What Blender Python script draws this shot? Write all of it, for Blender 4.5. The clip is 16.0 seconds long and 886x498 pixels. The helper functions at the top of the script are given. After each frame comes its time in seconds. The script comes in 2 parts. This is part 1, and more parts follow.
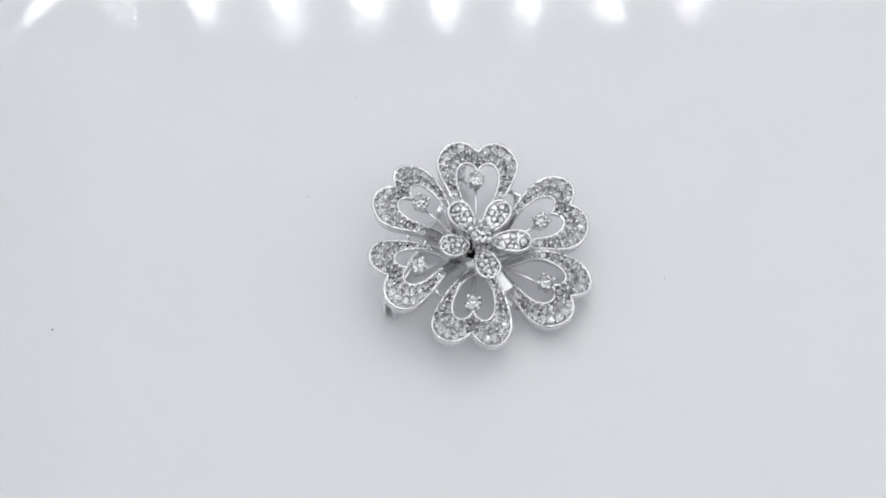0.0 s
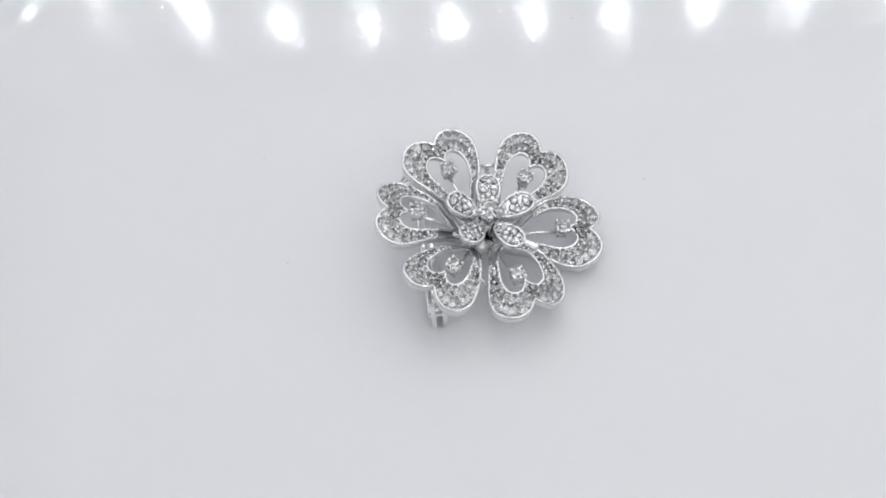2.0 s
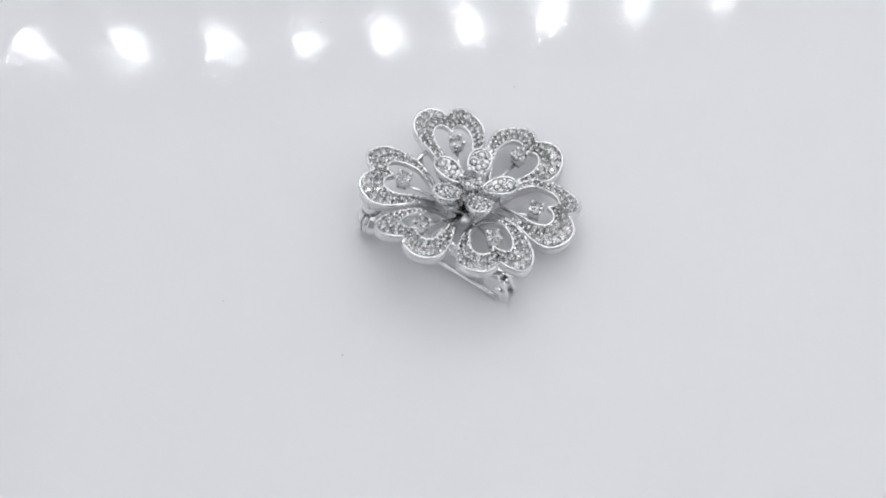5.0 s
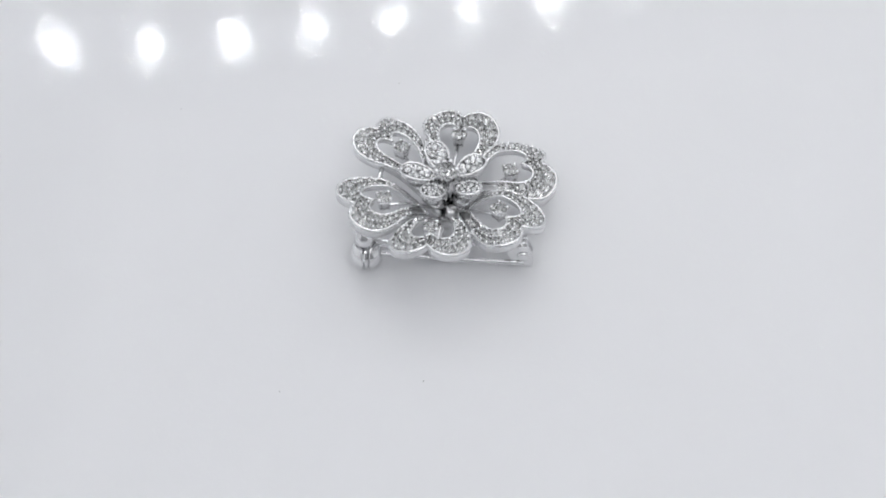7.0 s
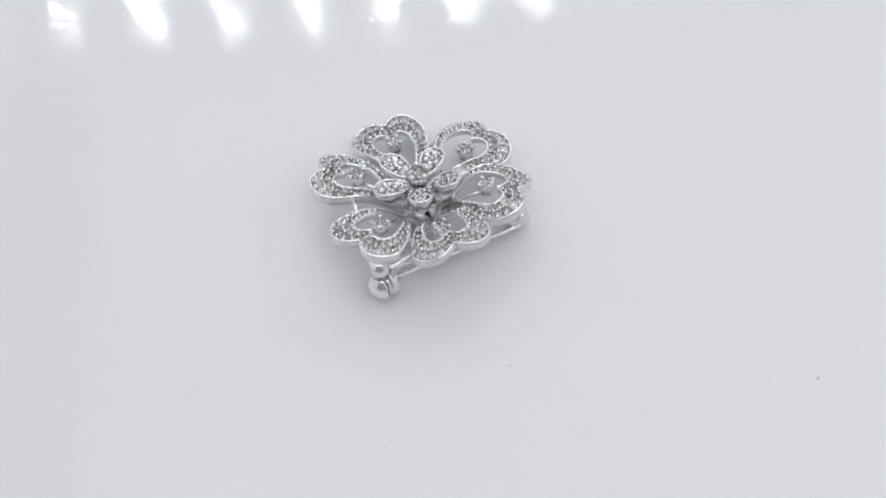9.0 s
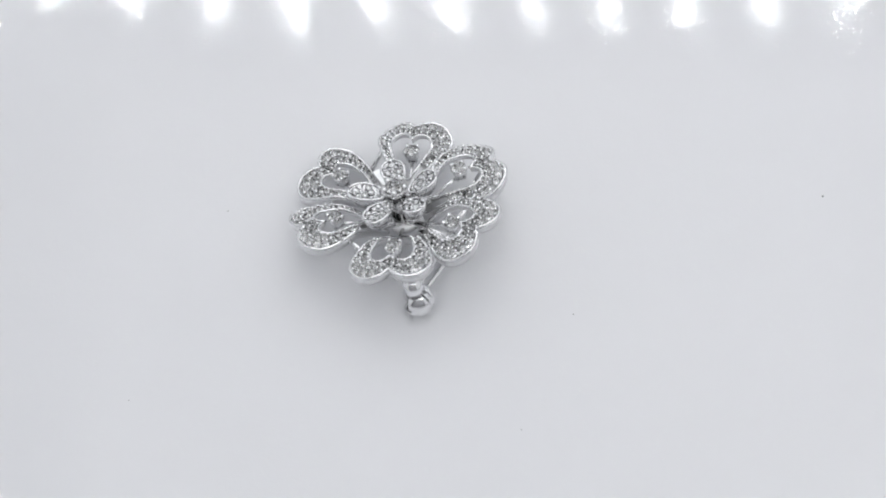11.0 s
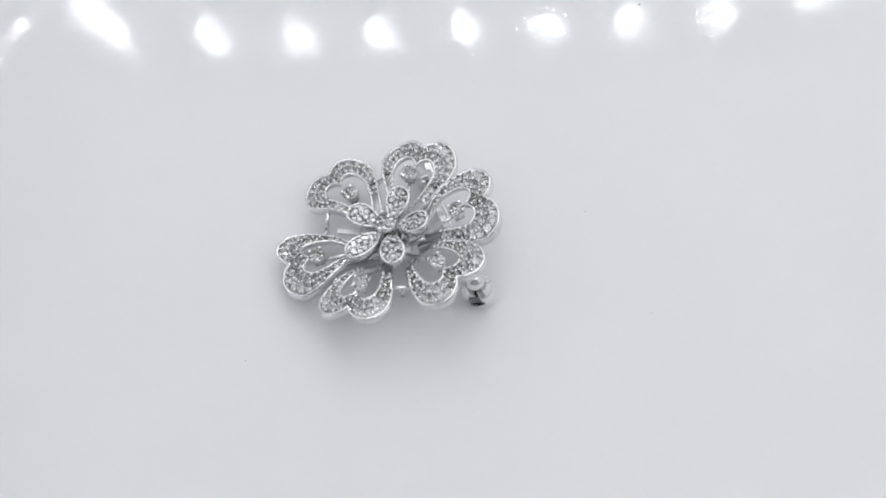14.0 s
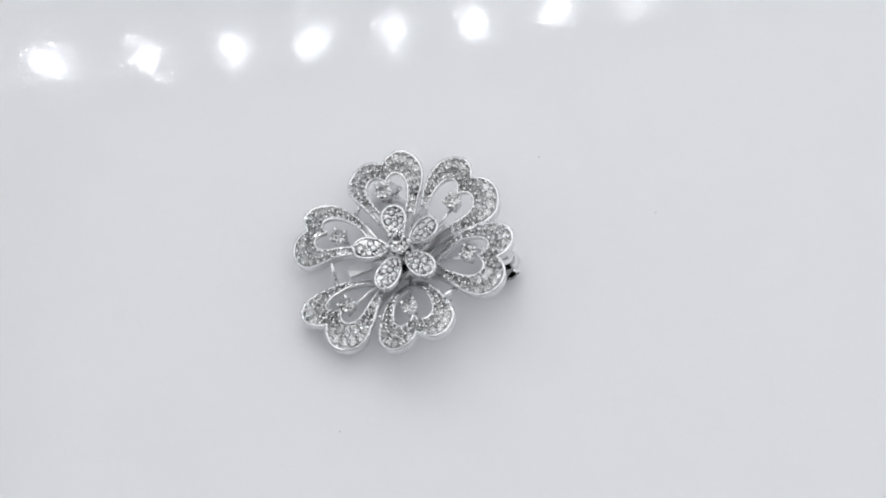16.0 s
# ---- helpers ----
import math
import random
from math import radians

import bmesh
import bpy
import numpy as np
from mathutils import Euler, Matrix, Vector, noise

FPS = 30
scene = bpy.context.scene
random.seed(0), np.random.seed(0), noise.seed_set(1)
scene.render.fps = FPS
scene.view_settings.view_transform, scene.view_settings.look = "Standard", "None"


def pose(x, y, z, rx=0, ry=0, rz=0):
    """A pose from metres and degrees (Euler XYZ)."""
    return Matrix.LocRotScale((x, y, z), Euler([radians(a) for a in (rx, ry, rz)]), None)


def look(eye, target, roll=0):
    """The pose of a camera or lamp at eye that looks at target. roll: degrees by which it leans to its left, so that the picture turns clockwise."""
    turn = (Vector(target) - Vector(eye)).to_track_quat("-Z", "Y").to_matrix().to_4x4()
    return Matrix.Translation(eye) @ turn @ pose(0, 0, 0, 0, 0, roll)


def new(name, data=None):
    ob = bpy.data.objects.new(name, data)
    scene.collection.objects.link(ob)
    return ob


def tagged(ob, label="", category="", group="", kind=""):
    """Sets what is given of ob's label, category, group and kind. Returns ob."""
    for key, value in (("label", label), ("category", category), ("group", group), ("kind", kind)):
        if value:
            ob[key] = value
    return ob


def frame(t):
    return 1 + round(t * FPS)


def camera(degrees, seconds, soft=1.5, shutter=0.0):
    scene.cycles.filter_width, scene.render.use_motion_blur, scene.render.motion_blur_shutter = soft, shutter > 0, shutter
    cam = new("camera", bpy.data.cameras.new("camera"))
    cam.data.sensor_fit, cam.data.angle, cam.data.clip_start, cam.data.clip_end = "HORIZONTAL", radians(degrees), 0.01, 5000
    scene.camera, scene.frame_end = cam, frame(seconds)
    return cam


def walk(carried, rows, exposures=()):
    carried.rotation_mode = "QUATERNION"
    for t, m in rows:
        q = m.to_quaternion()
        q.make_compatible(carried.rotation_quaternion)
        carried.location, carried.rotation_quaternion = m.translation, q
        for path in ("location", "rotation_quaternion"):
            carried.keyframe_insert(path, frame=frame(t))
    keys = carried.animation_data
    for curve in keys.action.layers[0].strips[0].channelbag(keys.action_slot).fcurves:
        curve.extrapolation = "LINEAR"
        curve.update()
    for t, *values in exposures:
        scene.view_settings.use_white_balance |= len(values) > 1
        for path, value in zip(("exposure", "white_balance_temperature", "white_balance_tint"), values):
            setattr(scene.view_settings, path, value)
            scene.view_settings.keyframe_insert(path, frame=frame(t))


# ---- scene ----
# Sizes below are written in millimetres and scaled by MM.
MM = 0.001
SPIN = 15.986            # degrees a second that the turntable turns

# ---- camera: it stands still over the turntable ----
EYE = (0.38 * MM, -133.2 * MM, 188.9 * MM)
AIM = (0.38 * MM, -0.71 * MM, 1.2 * MM)
cam = camera(27.53, 16.0, soft=1.8)
walk(cam, [(0.0, look(EYE, AIM, -4.9)), (16.0, look(EYE, AIM, -4.9))], exposures=[(0.0, 0.0), (16.0, 0.0)])

# ---- light: an added fill panel and the row of diodes in the light box ----
world = bpy.data.worlds.new("world")
world.use_nodes = True
world.node_tree.nodes["Background"].inputs["Color"].default_value = (0.9, 0.95, 1.0, 1)
world.node_tree.nodes["Background"].inputs["Strength"].default_value = 0.05
scene.world = world
BOX_TURN = -0.87          # the light box stands turned a little to the camera
BOX = pose(0, 0, 0, 0, 0, BOX_TURN)
CEIL = 0.400
STRIP_Y, STRIP_Z, LED_STEP, LED_SHIFT = 0.3817, 0.3668, 0.0337, 0.0108


def lamp(name, m, sx, sy, power, colour):
    data = bpy.data.lights.new(name, "AREA")
    data.shape, data.size, data.size_y, data.energy, data.color = "RECTANGLE", sx, sy, power, colour
    ob = new(name, data)
    ob.matrix_world = m
    return tagged(ob, "broad white fill panel added under the light box roof", "lamp")


# unseen soft fill, added to even out the brightness over the table
lamp("fill_panel", BOX @ pose(0.07, 0.02, CEIL - 0.012), 0.44, 0.70, 0.705, (0.995, 0.99, 0.988))
LED_GLOW = 85.0


# ---- materials ----
def material(name):
    m = bpy.data.materials.new(name)
    m.use_nodes = True
    tree = m.node_tree
    return m, tree, tree.nodes["Principled BSDF"]


def node(tree, kind, **values):
    n = tree.nodes.new(kind)
    for key, value in values.items():
        n.inputs[key.replace("_", " ")].default_value = value
    return n


def metal(name, colour, rough, fine=900.0, depth=0.00002, wear=0.10):
    m, tree, b = material(name)
    b.inputs["Metallic"].default_value = 1.0
    co = tree.nodes.new("ShaderNodeTexCoord")
    n1 = node(tree, "ShaderNodeTexNoise", Scale=fine, Detail=3.0)
    n2 = node(tree, "ShaderNodeTexNoise", Scale=fine * 0.22, Detail=2.0)
    tree.links.new(co.outputs["Object"], n1.inputs["Vector"])
    tree.links.new(co.outputs["Object"], n2.inputs["Vector"])
    ramp = node(tree, "ShaderNodeMapRange", To_Min=rough - wear * 0.5, To_Max=rough + wear)
    tree.links.new(n2.outputs["Fac"], ramp.inputs["Value"])
    tree.links.new(ramp.outputs["Result"], b.inputs["Roughness"])
    mix = tree.nodes.new("ShaderNodeMix")
    mix.data_type = "RGBA"
    mix.inputs["A"].default_value = (*colour, 1)
    mix.inputs["B"].default_value = (*[c * 0.82 for c in colour], 1)
    tree.links.new(n1.outputs["Fac"], mix.inputs["Factor"])
    tree.links.new(mix.outputs["Result"], b.inputs["Base Color"])
    bump = node(tree, "ShaderNodeBump", Strength=0.6, Distance=depth)
    tree.links.new(n1.outputs["Fac"], bump.inputs["Height"])
    tree.links.new(bump.outputs["Normal"], b.inputs["Normal"])
    return m


SILVER = metal("white_gold", (0.92, 0.92, 0.93), 0.15)
BRIGHT = metal("polished_white_gold", (0.95, 0.95, 0.96), 0.07, 500.0, 0.000008, 0.05)
PLATE = metal("pave_plate", (0.93, 0.93, 0.94), 0.36, 1600.0, 0.00012)

GEM, tree, b = material("clear_stone")
b.inputs["Base Color"].default_value = (0.99, 0.995, 1.0, 1)
b.inputs["Transmission Weight"].default_value = 1.0
b.inputs["IOR"].default_value = 2.3
info = tree.nodes.new("ShaderNodeObjectInfo")
span = node(tree, "ShaderNodeMapRange", To_Min=0.0, To_Max=0.02)
tree.links.new(info.outputs["Random"], span.inputs["Value"])
tree.links.new(span.outputs["Result"], b.inputs["Roughness"])

# glossy white sheet with a fine crinkle
SHEET, tree, b = material("glossy_white_sheet")
co = tree.nodes.new("ShaderNodeTexCoord")
b.inputs["Roughness"].default_value = 0.02
b.inputs["IOR"].default_value = 1.37
n1 = node(tree, "ShaderNodeTexNoise", Scale=1350.0, Detail=1.5, Roughness=0.5, Distortion=0.6)
n2 = node(tree, "ShaderNodeTexNoise", Scale=260.0, Detail=2.0)
n3 = node(tree, "ShaderNodeTexNoise", Scale=14.0, Detail=3.0)
for n in (n1, n2, n3):
    tree.links.new(co.outputs["Object"], n.inputs["Vector"])
b1 = node(tree, "ShaderNodeBump", Strength=1.0, Distance=0.0000105)
b2 = node(tree, "ShaderNodeBump", Strength=1.0, Distance=0.000002)
tree.links.new(n1.outputs["Fac"], b1.inputs["Height"])
tree.links.new(n2.outputs["Fac"], b2.inputs["Height"])
tree.links.new(b1.outputs["Normal"], b2.inputs["Normal"])
tree.links.new(b2.outputs["Normal"], b.inputs["Normal"])
mix = tree.nodes.new("ShaderNodeMix")
mix.data_type = "RGBA"
mix.inputs["A"].default_value = (0.785, 0.789, 0.815, 1)
mix.inputs["B"].default_value = (0.80, 0.802, 0.82, 1)
tree.links.new(n3.outputs["Fac"], mix.inputs["Factor"])
tree.links.new(mix.outputs["Result"], b.inputs["Base Color"])

WALL, tree, b = material("white_box_fabric")
b.inputs["Base Color"].default_value = (0.90, 0.905, 0.915, 1)
b.inputs["Roughness"].default_value = 0.8
n1 = node(tree, "ShaderNodeTexNoise", Scale=180.0, Detail=4.0)
bump = node(tree, "ShaderNodeBump", Strength=0.3, Distance=0.0005)
tree.links.new(n1.outputs["Fac"], bump.inputs["Height"])
tree.links.new(bump.outputs["Normal"], b.inputs["Normal"])

# for the added front slab: dark, so the polished metal mirrors some darkness
DARK_FRONT, tree, b = material("dark_front_filler")
b.inputs["Base Color"].default_value = (0.32, 0.32, 0.33, 1)
b.inputs["Roughness"].default_value = 0.9

DUST, tree, b = material("grey_dust")
b.inputs["Base Color"].default_value = (0.46, 0.46, 0.47, 1)
b.inputs["Roughness"].default_value = 0.9

LED, tree, b = material("lit_diode")
b.inputs["Emission Color"].default_value = (0.95, 0.98, 1.0, 1)
b.inputs["Emission Strength"].default_value = LED_GLOW

BOARD, tree, b = material("diode_board")
b.inputs["Base Color"].default_value = (0.7, 0.7, 0.7, 1)
b.inputs["Roughness"].default_value = 0.5


# ---- mesh helpers ----
def mesh_of(name, bm, mat, smooth=True):
    bmesh.ops.recalc_face_normals(bm, faces=bm.faces[:])
    data = bpy.data.meshes.new(name)
    bm.to_mesh(data)
    bm.free()
    data.materials.append(mat)
    for p in data.polygons:
        p.use_smooth = smooth
    return data


def part(name, bm, mat, parent, label="", m=None, smooth=True):
    """One mesh object under a thing or under a part; m is its pose in the parent's space."""
    data = bm if isinstance(bm, bpy.types.Mesh) else mesh_of(name, bm, mat, smooth)
    ob = new(name, data)
    ob.parent = parent
    if m is not None:
        ob.matrix_basis = m
    return tagged(ob, label) if label else ob


def box(bm, sx, sy, sz, m=Matrix(), bevel=0.0):
    made = bmesh.ops.create_cube(bm, size=1, matrix=m @ Matrix.Diagonal((sx, sy, sz, 1)))
    if bevel:
        edges = list({e for v in made["verts"] for e in v.link_edges})
        bmesh.ops.bevel(bm, geom=edges, offset=bevel, segments=2, affect="EDGES", profile=0.5)
    return bm


def rod(bm, a, b_, r, r2=None, seg=10):
    a, b_ = Vector(a), Vector(b_)
    turn = (b_ - a).to_track_quat("Z", "Y").to_matrix().to_4x4()
    bmesh.ops.create_cone(bm, cap_ends=True, segments=seg, radius1=r, radius2=r if r2 is None else r2,
                          depth=(b_ - a).length, matrix=Matrix.Translation((a + b_) / 2) @ turn)
    return bm


def ball(bm, c, r, sub=1, squash=1.0):
    bmesh.ops.create_icosphere(bm, subdivisions=sub, radius=r, matrix=Matrix.Translation(c) @ Matrix.Diagonal((1, 1, squash, 1)))
    return bm


def tube(bm, pts, r, seg=6, closed=True, jitter=0.0):
    """A wire along points, closed or with capped ends."""
    n, rings = len(pts), []
    for i, p in enumerate(pts):
        a = pts[(i - 1) % n] if closed or i else p
        c = pts[(i + 1) % n] if closed or i < n - 1 else p
        d = (c - a).normalized()
        side = d.cross(Vector((0, 0, 1))).normalized()
        up = side.cross(d)
        rr = r * (1 + jitter * random.uniform(-1, 1))
        rings.append([bm.verts.new(p + (side * math.cos(2 * math.pi * k / seg) + up * math.sin(2 * math.pi * k / seg)) * rr) for k in range(seg)])
    for i in range(n if closed else n - 1):
        u, v = rings[i], rings[(i + 1) % n]
        for k in range(seg):
            bm.faces.new((u[k], u[(k + 1) % seg], v[(k + 1) % seg], v[k]))
    if not closed:
        bm.faces.new(rings[0][::-1])
        bm.faces.new(rings[-1])
    return bm


def lathe(bm, prof, seg=48, m=Matrix(), sweep=360.0, start=0.0):
    """Turns a profile of (radius, height) about z; closed profile when the sweep is not a full turn."""
    full = sweep >= 360
    cols = []
    for k in range(seg if full else seg + 1):
        a = radians(start + sweep * k / seg)
        cols.append([bm.verts.new(m @ Vector((r * math.cos(a), r * math.sin(a), z))) for r, z in prof])
    count = len(cols)
    for k in range(count if full else count - 1):
        u, v = cols[k], cols[(k + 1) % count]
        for i in range(len(prof) - (1 if full else 0)):
            j = (i + 1) % len(prof)
            bm.faces.new((u[i], v[i], v[j], u[j]))
    if not full:
        bm.faces.new(cols[0])
        bm.faces.new(cols[-1][::-1])
    bmesh.ops.remove_doubles(bm, verts=bm.verts[:], dist=1e-7)
    return bm


def smooth_line(pts, n):
    """n points at even steps of length along a curve through pts (Catmull-Rom)."""
    p = [Vector((*q, 0)) if len(q) == 2 else Vector(q) for q in pts]
    p = [2 * p[0] - p[1]] + p + [2 * p[-1] - p[-2]]
    dense = []
    for i in range(1, len(p) - 2):
        for k in range(24):
            t = k / 24
            dense.append(0.5 * (2 * p[i] + (p[i + 1] - p[i - 1]) * t + (2 * p[i - 1] - 5 * p[i] + 4 * p[i + 1] - p[i + 2]) * t * t
                                + (3 * p[i] - p[i - 1] - 3 * p[i + 1] + p[i + 2]) * t ** 3))
    dense.append(p[-2])
    run = [0.0]
    for a, c in zip(dense, dense[1:]):
        run.append(run[-1] + (c - a).length)
    out, j = [], 0
    for k in range(n):
        s = run[-1] * k / (n - 1)
        while j < len(run) - 2 and run[j + 1] < s:
            j += 1
        f = (s - run[j]) / max(run[j + 1] - run[j], 1e-9)
        out.append(dense[j].lerp(dense[j + 1], min(max(f, 0), 1)))
    return out


# ---- the light box around the table ----
def light_box():
    wx, y0, y1, t = 0.30, -0.34, 0.44, 0.008
    def slab(name, c, s, label, mat=WALL):
        bm = bmesh.new()
        box(bm, *s, Matrix.Translation(c), 0.002)
        ob = new(name, mesh_of(name, bm, mat, False))
        ob.matrix_world = BOX
        return tagged(ob, label, "wall", kind="structure")
    z0 = -0.032
    h = CEIL - z0
    ym, yl = (y0 + y1) / 2, y1 - y0
    slab("floor", (0, ym, z0 - t / 2), (2 * wx + 2 * t, yl + 2 * t, t), "matt white floor of the light box")
    slab("wall_north", (0, y1 + t / 2, z0 + h / 2), (2 * wx, t, h), "matt white back wall of the light box")
    # unseen dark slab closes the open front, added to give the metal contrast
    slab("wall_south", (0, y0 - t / 2, z0 + h / 2), (2 * wx, t, h), "unseen dark grey front slab, added for dark reflections in the metal", DARK_FRONT)
    slab("wall_west", (-wx - t / 2, ym, z0 + h / 2), (t, yl, h), "matt white side wall of the light box")
    slab("wall_east", (wx + t / 2, ym, z0 + h / 2), (t, yl, h), "matt white side wall of the light box")
    slab("ceiling", (0, ym, CEIL + t / 2), (2 * wx + 2 * t, yl + 2 * t, t), "matt white roof of the light box")


def led_strip(y):
    root = new("led_strip")
    tagged(root, "strip of bright white diodes under the light box roof, the front one an added fill", "lamp", "diode strips")
    root.matrix_world = BOX @ pose(0, y, STRIP_Z)
    bm = bmesh.new()
    box(bm, 0.58, 0.012, 0.0016, pose(0, 0, 0.0016), 0.0004)
    part("board", bm, BOARD, root)
    for x in (-0.2, 0.2):
        part("hanger", rod(bmesh.new(), (x, 0, 0.0022), (x, 0, CEIL - STRIP_Z), 0.0015), BOARD, root)
    bm = bmesh.new()
    lathe(bm, [(0, -0.0018), (0.0030, -0.0015), (0.0039, -0.0006), (0.0040, 0.0008), (0, 0.0008)], 12)
    data = mesh_of("diode", bm, LED)
    for k in range(-8, 9):
        part("diode", data, LED, root, m=pose(k * LED_STEP + LED_SHIFT, 0, 0))


# ---- the turntable with its glossy white top ----
def warp(x, y):
    """The top is bent a little, most of all like a saddle: its height in metres."""
    u, v = x / 0.05, y / 0.05
    return 0.0005 * sum(c * u ** i * v ** j for (i, j), c in WARP.items())


# how much of each power of x and y the bend of the top holds
WARP = {(1, 0): -0.274, (0, 1): 0.063, (2, 0): -0.429, (1, 1): -0.773, (0, 2): -0.139, (3, 0): 0.049, (2, 1): 0.135, (1, 2): 0.139,
        (0, 3): 0.064, (2, 2): 0.144, (4, 1): 0.046, (3, 2): -0.021, (2, 3): -0.021, (1, 4): 0.047, (6, 0): 0.052, (5, 1): -0.061,
        (4, 2): 0.12, (3, 3): 0.017, (2, 4): 0.083, (1, 5): -0.054, (0, 6): 0.108}


def turntable():
    root = new("turntable")
    tagged(root, "round white turntable with a glossy slightly crinkled top", "turntable")
    bm = bmesh.new()
    prof = [(2.5 * k, 0) for k in range(47)] + [(117.5, 0), (119.4, -0.5), (120, -1.6), (120, -9), (119, -10), (0, -10)]
    lathe(bm, [(r * MM, z * MM) for r, z in prof], 180)
    for v in bm.verts:
        r = math.hypot(v.co.x, v.co.y)
        k = min(1.0, 0.072 / max(r, 1e-6))
        v.co.z += warp(v.co.x * k, v.co.y * k)
    part("top", bm, SHEET, root, "glossy white top")
    bm = bmesh.new()
    for x, y, r in DUST_SPOTS:
        ball(bm, (x * MM, y * MM, warp(x * MM, y * MM) + 0.02 * MM), r * MM, 1, 0.5)
    tagged(part("dust", bm, DUST, root, "grey specks of dust"), kind="stuff")
    return root


def turntable_base():
    bm = bmesh.new()
    prof = [(0, -10.6), (70, -10.6), (88, -12), (95, -16), (97, -31), (96, -32), (0, -32)]
    lathe(bm, [(r * MM, z * MM) for r, z in prof], 96)
    tagged(new("stand", mesh_of("stand", bm, WALL)), "round white stand under the turntable", "stand")


DUST_SPOTS = [(-16.6, 10.3, 0.12), (-49.4, -7.0, 0.20), (27.8, -7.2, 0.12), (-9.8, 26.5, 0.10), (-1.9, -17.6, 0.07), (38.0, 21.0, 0.09)]

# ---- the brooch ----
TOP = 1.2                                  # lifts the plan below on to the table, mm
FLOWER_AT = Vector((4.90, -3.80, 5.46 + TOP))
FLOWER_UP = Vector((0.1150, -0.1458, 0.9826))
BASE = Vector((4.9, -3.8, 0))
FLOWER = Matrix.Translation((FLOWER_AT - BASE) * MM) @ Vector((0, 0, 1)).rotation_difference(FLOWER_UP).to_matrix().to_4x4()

OUTER = [(0, 12.45), (0.35, 12.95), (1.1, 13.55), (2.4, 13.9), (3.9, 13.25), (4.85, 11.6), (4.6, 9.7), (3.6, 7.5), (2.1, 5.0), (0.5, 2.6)]
INNER = [(0, 9.9), (0.3, 10.5), (0.95, 11.0), (1.75, 11.0), (2.42, 10.35), (2.65, 9.2), (2.35, 7.6), (1.6, 5.9), (0.3, 4.0)]


# each petal: its heading, size, width, rise of its end, lean, height, hollow, twist, and its stone's place
PETALS = [
    (86.4, 0.998, 1.033, 0.72, -0.003, -0.56, 0.023, -0.014, (-0.22, 8.71, 0.12)),
    (142.7, 0.994, 1.019, 0.86, -0.165, -0.22, 0.040, 0.024, (0.31, 8.82, 0.20)),
    (-158.6, 0.981, 1.003, 0.19, -0.169, 0.02, 0.038, 0.350, (-0.41, 8.38, 0.51)),
    (-98.6, 0.993, 0.981, -0.66, -0.209, 0.44, 0.061, 0.230, (0.08, 8.45, -0.17)),
    (-35.1, 1.048, 0.968, 0.21, -0.195, -0.99, 0.038, 0.276, (-0.00, 9.69, -0.61)),
    (20.3, 0.995, 0.976, 0.88, -0.154, -0.16, 0.036, 0.003, (0.32, 8.45, 0.10)),
]


def gem_mesh():
    bm = bmesh.new()
    def ring(r, z, turn):
        return [bm.verts.new((r * math.cos(radians(45 * k + turn)), r * math.sin(radians(45 * k + turn)), z)) for k in range(8)]
    top, star, mid, low = ring(0.42, 0.44, 0), ring(0.74, 0.28, 22.5), ring(1.0, 0.02, 0), ring(1.0, -0.06, 0)
    tip = bm.verts.new((0, 0, -0.82))
    bm.faces.new(top)
    for k in range(8):
        j = (k + 1) % 8
        bm.faces.new((top[k], star[k], top[j]))
        bm.faces.new((top[j], star[k], mid[j], star[j]))
        bm.faces.new((star[k], mid[k], mid[j]))
        bm.faces.new((mid[k], low[k], low[j], mid[j]))
        bm.faces.new((low[k], tip, low[j]))
    return mesh_of("stone", bm, GEM, False)


GEM_MESH = gem_mesh()


def stone(parent, at, up, r, turn, name="stone"):
    m = Matrix.Translation(at) @ Vector((0, 0, 1)).rotation_difference(up).to_matrix().to_4x4() @ pose(0, 0, 0, 0, 0, turn)
    return part(name, GEM_MESH, GEM, parent, m=m @ Matrix.Diagonal((r, r, r, 1)))


def collet(parent, at, r, high, prongs, lean, names=("setting", "stone")):
    """A round stone in a cup with prongs; at is the middle of the stone."""
    at = Vector(at) * MM
    bm = bmesh.new()
    r, high = r * MM, high * MM
    lathe(bm, [(0.45 * r, -high), (0.62 * r, -high), (1.02 * r, -0.12 * r), (0.86 * r, -0.05 * r), (0.5 * r, -0.7 * r)], 16, Matrix.Translation(at))
    for k in range(prongs):
        a = radians(360 / prongs * k + lean)
        d = Vector((math.cos(a), math.sin(a), 0))
        rod(bm, at + d * 0.66 * r + Vector((0, 0, -high)), at + d * 1.05 * r + Vector((0, 0, 0.25 * r)), 0.19 * r, seg=6)
        ball(bm, at + d * 0.98 * r + Vector((0, 0, 0.22 * r)), 0.32 * r)
    ob = part(names[0], bm, SILVER, parent)
    return ob, at, r


def petal_height(lift, roll, rise, cup, twist, x, y):
    """How high a petal's face lies at x across and y along it, mm."""
    bend = 0.15 - 0.30 * max(0.0, 7.6 - y) ** 1.6 - 0.02 * max(0, y - 10.5) ** 2
    return bend - cup * x * x + (lift + twist * x) * (y - 8.7) / 5.0 + roll * x + rise


def petal_edge(row, side):
    """A point half-way down the outer wall of a petal, on one side of it, in the flower's space."""
    angle, size, wide_by, lift, roll, rise, cup, twist, _ = row
    x, y = 3.85 * side, 8.0
    p = Vector((x * wide_by, y, petal_height(lift, roll, rise, cup, twist, x, y) - 0.55)) * size * MM
    return pose(0, 0, 0, 0, 0, angle - 90) @ p


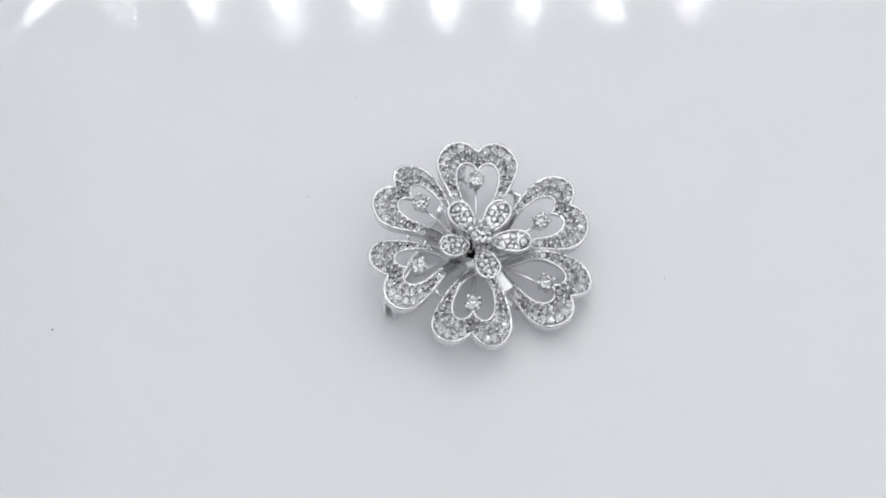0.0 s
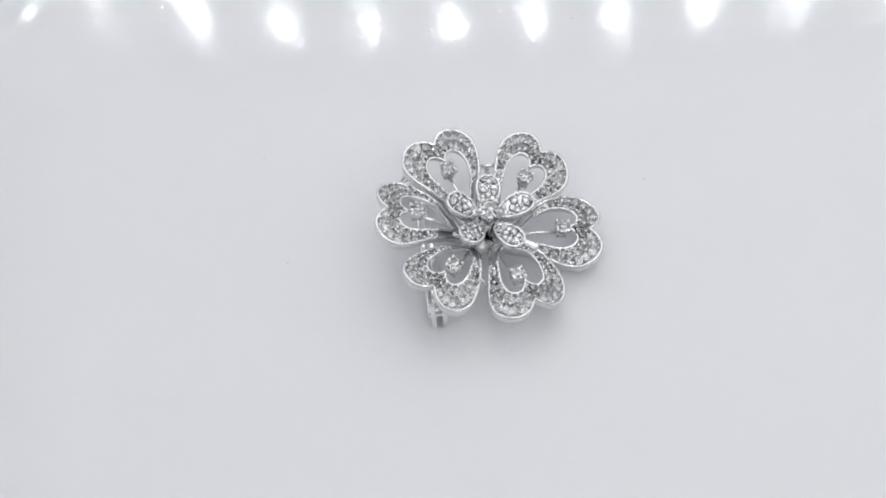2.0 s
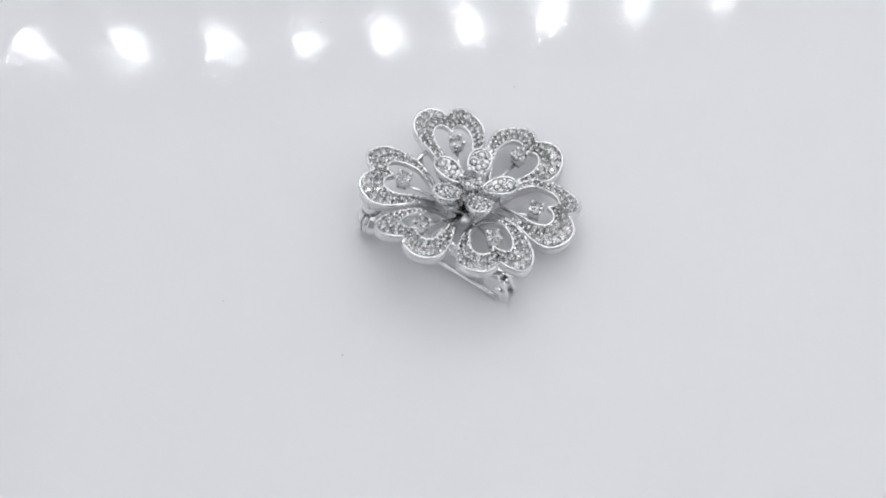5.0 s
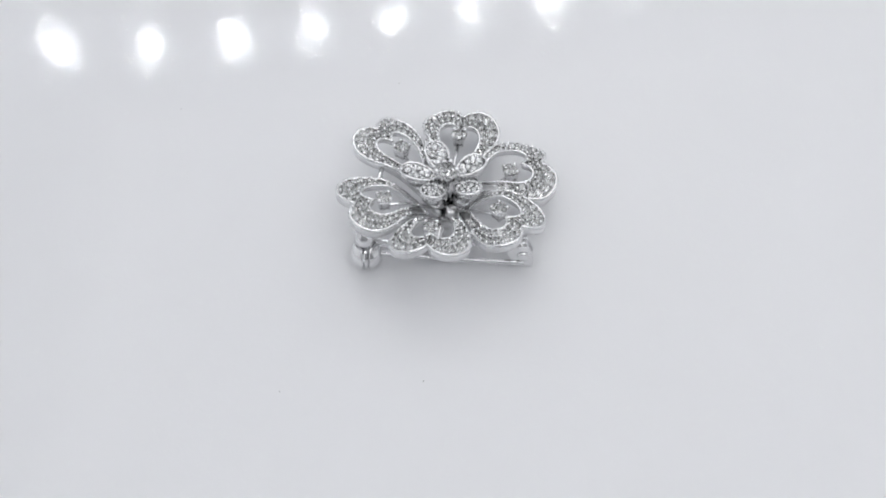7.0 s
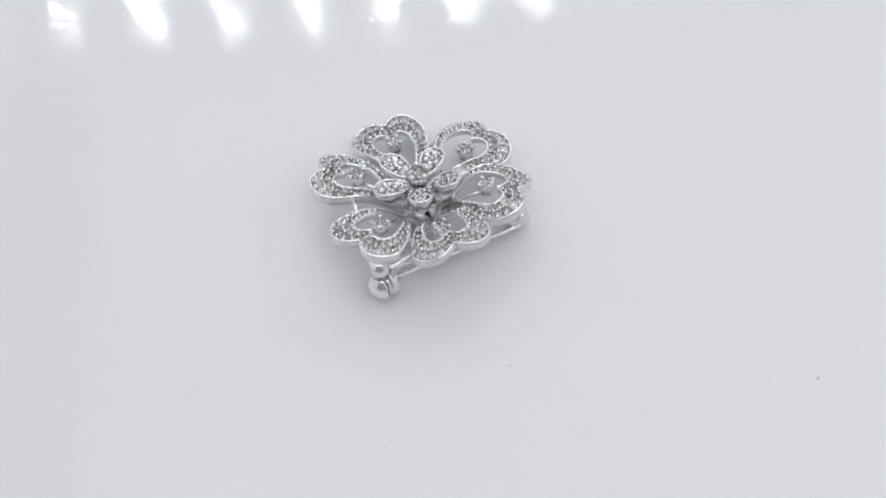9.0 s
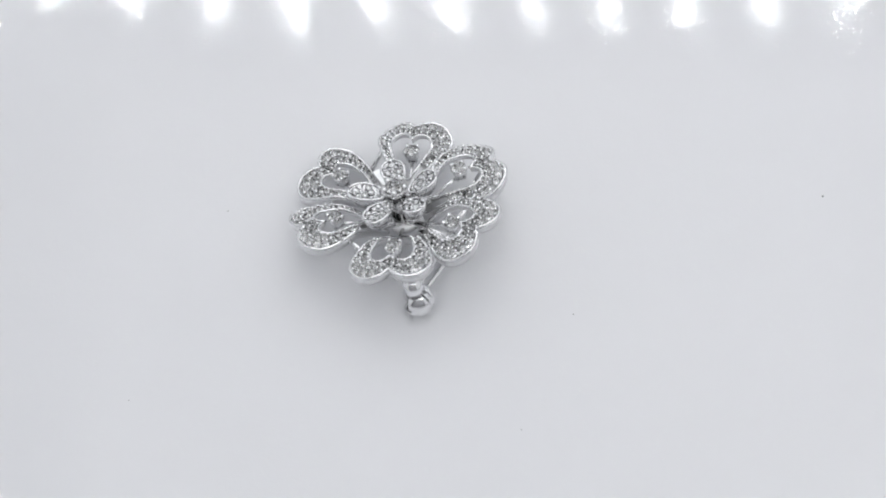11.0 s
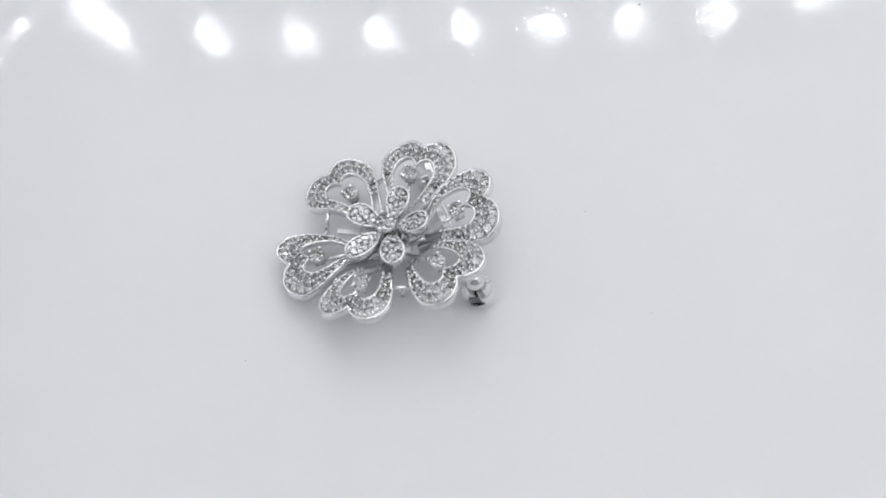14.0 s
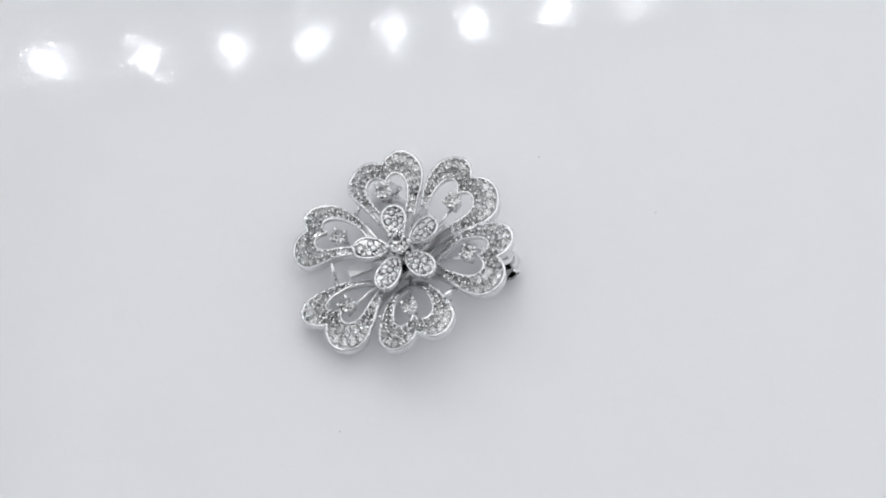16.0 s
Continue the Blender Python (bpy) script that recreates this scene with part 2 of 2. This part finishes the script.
def petal(brooch, angle, size, wide_by, lift, roll, rise, cup, twist, gem_at, seed):
    """A pave heart with a raised rim inside and out, and a stone on a stem in its opening. lift: how far its end bends up, mm; cup: how its sides fall."""
    rnd = random.Random(seed)

    def height(x, y):
        return petal_height(lift, roll, rise, cup, twist, x, y)

    def up(x, y):
        e = 0.05
        return Vector((-(height(x + e, y) - height(x - e, y)) / (2 * e), -(height(x, y + e) - height(x, y - e)) / (2 * e), 1)).normalized()

    half = 46
    out_h, in_h = smooth_line(OUTER, half), smooth_line(INNER, half)
    mirror = lambda line: line + [Vector((-p.x, p.y, 0)) for p in reversed(line[1:])]
    out, inn = mirror(out_h), mirror(in_h)
    k = size * MM

    def lay(p, dz=0.0):
        return Vector((p.x * wide_by, p.y, height(p.x, p.y) + dz)) * k

    # plate: a closed band with depth, its top hollowed a little
    bm = bmesh.new()
    rows = []
    for a, c in zip(out, inn):
        m = (a + c) / 2
        far = a + (a - c).normalized() * 0.06
        rows.append([bm.verts.new(v) for v in (lay(far + (far - c).normalized() * 0.06, -1.0), lay(far + (far - c).normalized() * 0.08, -0.45), lay(far, 0.06), lay(a.lerp(c, 0.2), -0.30), lay(m, -0.50),
                                               lay(c.lerp(a, 0.2), -0.30), lay(c, 0.06), lay(c.lerp(a, 0.05), -0.75), lay(c.lerp(a, 0.2), -1.0))])
    n = len(rows)
    for i in range(n):
        u, v = rows[i], rows[(i + 1) % n]
        for j in range(9):
            bm.faces.new((u[j], u[(j + 1) % 9], v[(j + 1) % 9], v[j]))
    body = part("petal", bm, PLATE, brooch, "heart-shaped petal paved with clear stones", FLOWER @ pose(0, 0, 0, 0, 0, angle - 90))
    part("outer_rim", tube(bmesh.new(), [lay(p, 0.10) for p in out], 0.23 * MM, 8, True, 0.22), SILVER, body)
    part("inner_rim", tube(bmesh.new(), [lay(p, 0.10) for p in inn], 0.19 * MM, 8, True, 0.20), SILVER, body)

    # stones and the beads that hold them, along both sides of the heart
    beads = bmesh.new()
    for side in (1, -1):
        s = 0.035

        def across(at):
            """The two edges of the band at a share of its length."""
            i = min(at * (half - 1), half - 1.001)
            j, f = int(i), i - int(i)
            return out_h[j].lerp(out_h[j + 1], f), in_h[j].lerp(in_h[j + 1], f)

        def bead(a, c, w, low, high):
            q = a.lerp(c, w + rnd.uniform(-.03, .03))
            ball(beads, lay(Vector((q.x * side, q.y, 0)), 0.12), rnd.uniform(low, high) * MM, 1, 2.2)

        while s < 0.76:
            a, c = across(s)
            wide = (a - c).length
            pair = wide > 2.2
            r = (min(0.60, 0.235 * wide) if pair else min(0.62, 0.33 * wide)) * rnd.uniform(0.93, 1.04)
            step = r * 2.04
            for n_, off in enumerate((0.285, 0.725) if pair else (0.5,)):
                a1, c1 = across(s + 0.35 * n_ * step / 17.2)
                p = a1.lerp(c1, off + rnd.uniform(-.02, .02))
                p = Vector((p.x * side, p.y, 0))
                lean = Vector((rnd.uniform(-.3, .3), rnd.uniform(-.3, .3), 0))
                stone(body, lay(p, 0.14), (up(p.x, p.y) + lean).normalized(), r * k, rnd.uniform(0, 45))
            # beads between neighbours hold the stones
            a2, c2 = across(s + 0.52 * step / 17.2)
            for w in (0.13, 0.87):
                bead(a2, c2, w, 0.20, 0.27)
            if pair:
                bead(a2, c2, 0.5, 0.21, 0.28)
                bead(a, c, 0.51, 0.14, 0.20)
            s += step / 17.2
    tagged(part("beading", beads, BRIGHT, body, "rounded metal beads"), kind="stuff")
    # stem and its stone
    _, at, r = collet(body, gem_at, 1.0, 1.6, 4, 45 + rnd.uniform(-12, 12))
    stone(body, at + Vector((0, 0, 0.05 * MM)), Vector((rnd.uniform(-.1, .1), rnd.uniform(-.1, .1), 1)).normalized(), r * 1.05, 10)
    part("stem", tube(bmesh.new(), [Vector(v) * MM for v in ((0, 2.0, -4.0), (gem_at[0] * 0.3, 4.2, -2.9 + 0.5 * gem_at[2]), (gem_at[0] * 0.7, 6.4, -1.9 + 0.8 * gem_at[2]), (gem_at[0], gem_at[1] - 0.2, gem_at[2] - 1.4))], 0.24 * MM, 8, False), SILVER, body)
    return body


def inner_petal(brooch, angle, reach, tip_z, seed):
    """A small cupped leaf with a thick wall, paved with a few stones."""
    rnd = random.Random(seed)
    foot = 1.35
    length, half_w = reach + 0.1 - foot, 1.82
    n = 40
    line = []
    for i in range(n):
        a = 2 * math.pi * i / n
        c = math.cos(a)
        line.append(Vector((half_w * math.sin(a) * (0.80 + 0.20 * c), foot + length * (0.5 + 0.5 * c), 0)))
    mid = Vector((0, foot + length * 0.54, 0))

    def lay(p, dz=0.0):
        t = (p.y - foot) / length
        return Vector((p.x, p.y, 0.15 + (tip_z - 0.15) * t + 0.10 * p.x * p.x + dz)) * MM

    bm = bmesh.new()
    rings = []
    for f, dz in ((0.0, 0.02), (0.5, -0.02), (0.86, -0.12), (0.90, 0.0), (1.02, 0.0), (1.0, -0.7), (0.84, -1.4), (0.4, -2.0), (0.0, -2.2)):
        rings.append([bm.verts.new(lay(mid.lerp(p, f) if f else mid + (p - mid) * 0.001, dz)) for p in line])
    for u, v in zip(rings, rings[1:]):
        for i in range(n):
            j = (i + 1) % n
            bm.faces.new((u[i], u[j], v[j], v[i]))
    bmesh.ops.remove_doubles(bm, verts=bm.verts[:], dist=0.01 * MM)
    body = part("inner_petal", bm, SILVER, brooch, "small cupped petal set with clear stones", FLOWER @ pose(0, 0, 0, 0, 0, angle - 90))
    bed, ring = bmesh.new(), []
    for f, dz in ((0.0, -0.02), (0.5, -0.05), (0.93, -0.14)):
        ring.append([bed.verts.new(lay(mid + (p - mid) * max(f, 0.001), dz)) for p in line])
    for u, v in zip(ring, ring[1:]):
        for i in range(n):
            bed.faces.new((u[i], u[(i + 1) % n], v[(i + 1) % n], v[i]))
    bmesh.ops.remove_doubles(bed, verts=bed.verts[:], dist=0.01 * MM)
    part("pave_bed", bed, PLATE, body)
    part("rim", tube(bmesh.new(), [lay(mid.lerp(p, 0.97), 0.06) for p in line], 0.20 * MM, 6, True, 0.20), BRIGHT, body)
    tilt = Vector((0, -(tip_z - 0.15) / length, 1)).normalized()
    for x, y, r in ((0.0, 0.80, 0.60), (0.74, 0.50, 0.52), (-0.72, 0.54, 0.52), (0.03, 0.42, 0.50), (0.0, 0.13, 0.42)):
        stone(body, lay(Vector((x, foot + length * y, 0)), 0.24), (tilt + Vector((rnd.uniform(-.28, .28), rnd.uniform(-.28, .28), 0))).normalized(), r * MM, rnd.uniform(0, 45))
    beads = bmesh.new()
    for x, y in ((0.66, 0.78), (-0.64, 0.80), (0.05, 0.60), (1.12, 0.68), (-1.10, 0.70), (0.52, 0.24), (-0.50, 0.27), (0.38, 0.95), (-0.36, 0.95), (0.36, 0.66), (-0.37, 0.62), (1.12, 0.34), (-1.10, 0.36), (0.30, 0.27), (-0.32, 0.22)):
        ball(beads, lay(Vector((x + rnd.uniform(-.06, .06), foot + length * y, 0)), 0.33), rnd.uniform(0.19, 0.25) * MM)
    tagged(part("beading", beads, BRIGHT, body, "rounded metal beads"), kind="stuff")
    part("stalk", rod(bmesh.new(), lay(mid, -1.6), Vector((0, 0.9, -4.0)) * MM, 0.85 * MM, 0.6 * MM, 14), SILVER, body)


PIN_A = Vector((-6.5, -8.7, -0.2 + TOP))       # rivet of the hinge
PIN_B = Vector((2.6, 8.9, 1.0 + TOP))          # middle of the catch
ALONG = Vector((PIN_B.x - PIN_A.x, PIN_B.y - PIN_A.y, 0)).normalized()
ACROSS = Vector((-ALONG.y, ALONG.x, 0))        # away from the flower's middle


def frame_at(p):
    """A pose with x along the pin, y across it and z up, at p (mm)."""
    m = Matrix((ALONG, ACROSS, Vector((0, 0, 1)))).transposed().to_4x4()
    return Matrix.Translation((p - BASE) * MM) @ m


def hardware(brooch):
    # hinge: two tapered cheeks with a rivet
    hinge = bmesh.new()
    for y in (-0.72, 0.66):
        vs = []
        for dy in (-0.28, 0.28):
            for x, z in ((-1.1, -0.75), (-0.6, -0.98), (0.6, -0.98), (1.15, -0.7), (1.6, 0.9), (2.9, 3.3), (-0.4, 3.4), (-1.2, 0.9)):
                vs.append(hinge.verts.new(Vector((x, y + dy, z)) * MM))
        hinge.faces.new(vs[:8]), hinge.faces.new(vs[8:][::-1])
        for i in range(8):
            j = (i + 1) % 8
            hinge.faces.new((vs[i], vs[j], vs[8 + j], vs[8 + i]))
    bmesh.ops.bevel(hinge, geom=hinge.edges[:], offset=0.07 * MM, segments=2, affect="EDGES")
    box(hinge, 2.4 * MM, 1.8 * MM, 0.9 * MM, pose(1.3 * MM, -0.3 * MM, 3.5 * MM), 0.1 * MM)
    h = part("hinge", hinge, BRIGHT, brooch, "polished hinge of the pin", frame_at(PIN_A), smooth=False)
    rivet = bmesh.new()
    lathe(rivet, [(0, 0), (0.62 * MM, 0), (0.78 * MM, 0.12 * MM), (0.78 * MM, 2.3 * MM), (0.62 * MM, 2.45 * MM), (0, 2.48 * MM)], 20,
          pose(0.1 * MM, 1.23 * MM, 1.35 * MM, 90))
    part("rivet", rivet, BRIGHT, h)
    # pin, slightly bowed
    n, pts = 14, []
    for i in range(n):
        t = i / (n - 1)
        pts.append(((PIN_A + ACROSS * 0.95).lerp(PIN_B, t * 0.98) - BASE + Vector((0, 0, -0.25 * math.sin(math.pi * t)))) * MM)
    part("pin", tube(bmesh.new(), pts, 0.36 * MM, 10, False), BRIGHT, brooch, "straight polished pin")
    # catch: a slit ball with a mouth, under a short post
    c = frame_at(PIN_B)
    axis = c @ pose(0, 0, 0, 0, 90, 0)
    R = 2.15

    def slice_(x0, x1, hollow=0.0, steps=7):
        prof = []
        for i in range(steps + 1):
            x = x0 + (x1 - x0) * i / steps
            prof.append((math.sqrt(max(R * R - (x * 1.0) ** 2, 0.0001)) * MM, x * MM))
        if hollow:
            return prof + [(max(r - hollow * MM, 0.02 * MM), z) for r, z in reversed(prof)]
        return [(0, x0 * MM)] + prof + [(0, x1 * MM)]
    bm = bmesh.new()
    lathe(bm, slice_(0.44, 2.10, 0.32, 10), 36, axis, 250, 310)
    catch = part("catch", bm, BRIGHT, brooch, "polished ball catch with a slit")
    part("catch_disc", lathe(bmesh.new(), [(0, -0.22 * MM), (1.98 * MM, -0.22 * MM), (2.08 * MM, -0.14 * MM), (2.08 * MM, 0.16 * MM), (1.98 * MM, 0.24 * MM), (0, 0.24 * MM)], 30, axis), BRIGHT, catch)
    part("catch_cheek", lathe(bmesh.new(), slice_(-1.80, -0.46), 30, axis), BRIGHT, catch)
    part("post", rod(bmesh.new(), c @ (Vector((0.1, -0.1, 1.2)) * MM), c @ (Vector((0.2, -0.7, 4.2)) * MM), 1.3 * MM, 1.05 * MM, 20), SILVER, catch)
    # bar that joins hinge and catch beneath the petals
    bar = bmesh.new()
    length = (PIN_B - PIN_A).length
    box(bar, (length - 1.5) * MM, 0.8 * MM, 0.8 * MM, frame_at((PIN_A + PIN_B) / 2 + Vector((0, 0, 1.9)) - ACROSS * 0.5), 0.12 * MM)
    part("back_bar", bar, SILVER, brooch)
    # hub under the petals
    hub = lathe(bmesh.new(), [(0, -3.65 * MM), (1.6 * MM, -3.75 * MM), (2.1 * MM, -4.2 * MM), (2.0 * MM, -4.8 * MM), (0, -5.0 * MM)], 28, FLOWER)
    part("hub", hub, PLATE, brooch)
    part("bridge", rod(bmesh.new(), FLOWER @ Vector((0, 0, -4.2 * MM)), (PIN_A.lerp(PIN_B, 0.55) + Vector((0, 0, 2.1)) - ACROSS * 0.6 - BASE) * MM, 0.55 * MM), SILVER, brooch)
    # a plain polished tongue in the gap between two petals
    tongue = box(bmesh.new(), 3.0 * MM, 1.5 * MM, 0.6 * MM, pose(2.3 * MM, -4.8 * MM, 4.3 * MM, 0, 6, -60), 0.06 * MM)
    part("tongue", tongue, PLATE, brooch, smooth=False)
    # short wires that tie each petal to the next, and one that hangs below
    for here, after in zip(PETALS, PETALS[1:] + PETALS[:1]):
        a, c = petal_edge(here, -1), petal_edge(after, 1)
        part("lug", rod(bmesh.new(), FLOWER @ a, FLOWER @ c, 0.30 * MM), SILVER, brooch)
    low = FLOWER @ ((petal_edge(PETALS[5], -1) + petal_edge(PETALS[0], 1)) / 2)
    foot = rod(bmesh.new(), low, low - Vector((0, 0, 1.6 * MM)), 0.34 * MM)
    ball(foot, low - Vector((0, 0, 1.6 * MM)), 0.36 * MM)
    part("foot", foot, SILVER, brooch)


def build_brooch():
    root = new("brooch")
    tagged(root, "white metal flower brooch set with small clear stones, lying face up", "brooch")
    for seed, row in enumerate(PETALS, 1):
        petal(root, *row, seed)
    for angle, reach, tip, seed in ((124.5, 5.35, 1.55, 11), (53, 6.05, 0.75, 12), (-7.5, 6.35, 1.0, 13), (-79.5, 5.65, 0.95, 14), (-161, 5.15, 1.55, 15)):
        inner_petal(root, angle, reach, tip, seed)
    bm = bmesh.new()
    rod(bm, FLOWER @ Vector((0.2 * MM, 0.2 * MM, -4.0 * MM)), FLOWER @ Vector((0.2 * MM, 0.2 * MM, 0.3 * MM)), 1.0 * MM, 0.75 * MM, 14)
    mid = part("centre_post", bm, SILVER, root)
    mid.matrix_basis = Matrix()
    cup, at, r = collet(root, (0, 0, 0), 1.4, 1.7, 5, 20, ("centre_setting", "stone"))
    cup.matrix_basis = FLOWER @ pose(0.2 * MM, 0.2 * MM, 1.75 * MM)
    stone(cup, at + Vector((0, 0, 0.05 * MM)), Vector((0.05, -0.05, 1)).normalized(), r * 1.02, 0)
    hardware(root)
    return root


light_box()
# back row shows in the table; the front row is an unseen added fill
for strip_y in (STRIP_Y, -0.24):
    led_strip(strip_y)
turntable_base()
TURNTABLE = turntable()
BROOCH = build_brooch()

def motions():
    times = [k * 0.5 for k in range(33)]
    walk(TURNTABLE, [(t, pose(0, 0, 0, 0, 0, SPIN * t)) for t in times])
    walk(BROOCH, [(t, pose(0, 0, 0, 0, 0, SPIN * t) @ Matrix.Translation(BASE * MM)) for t in times])


motions()
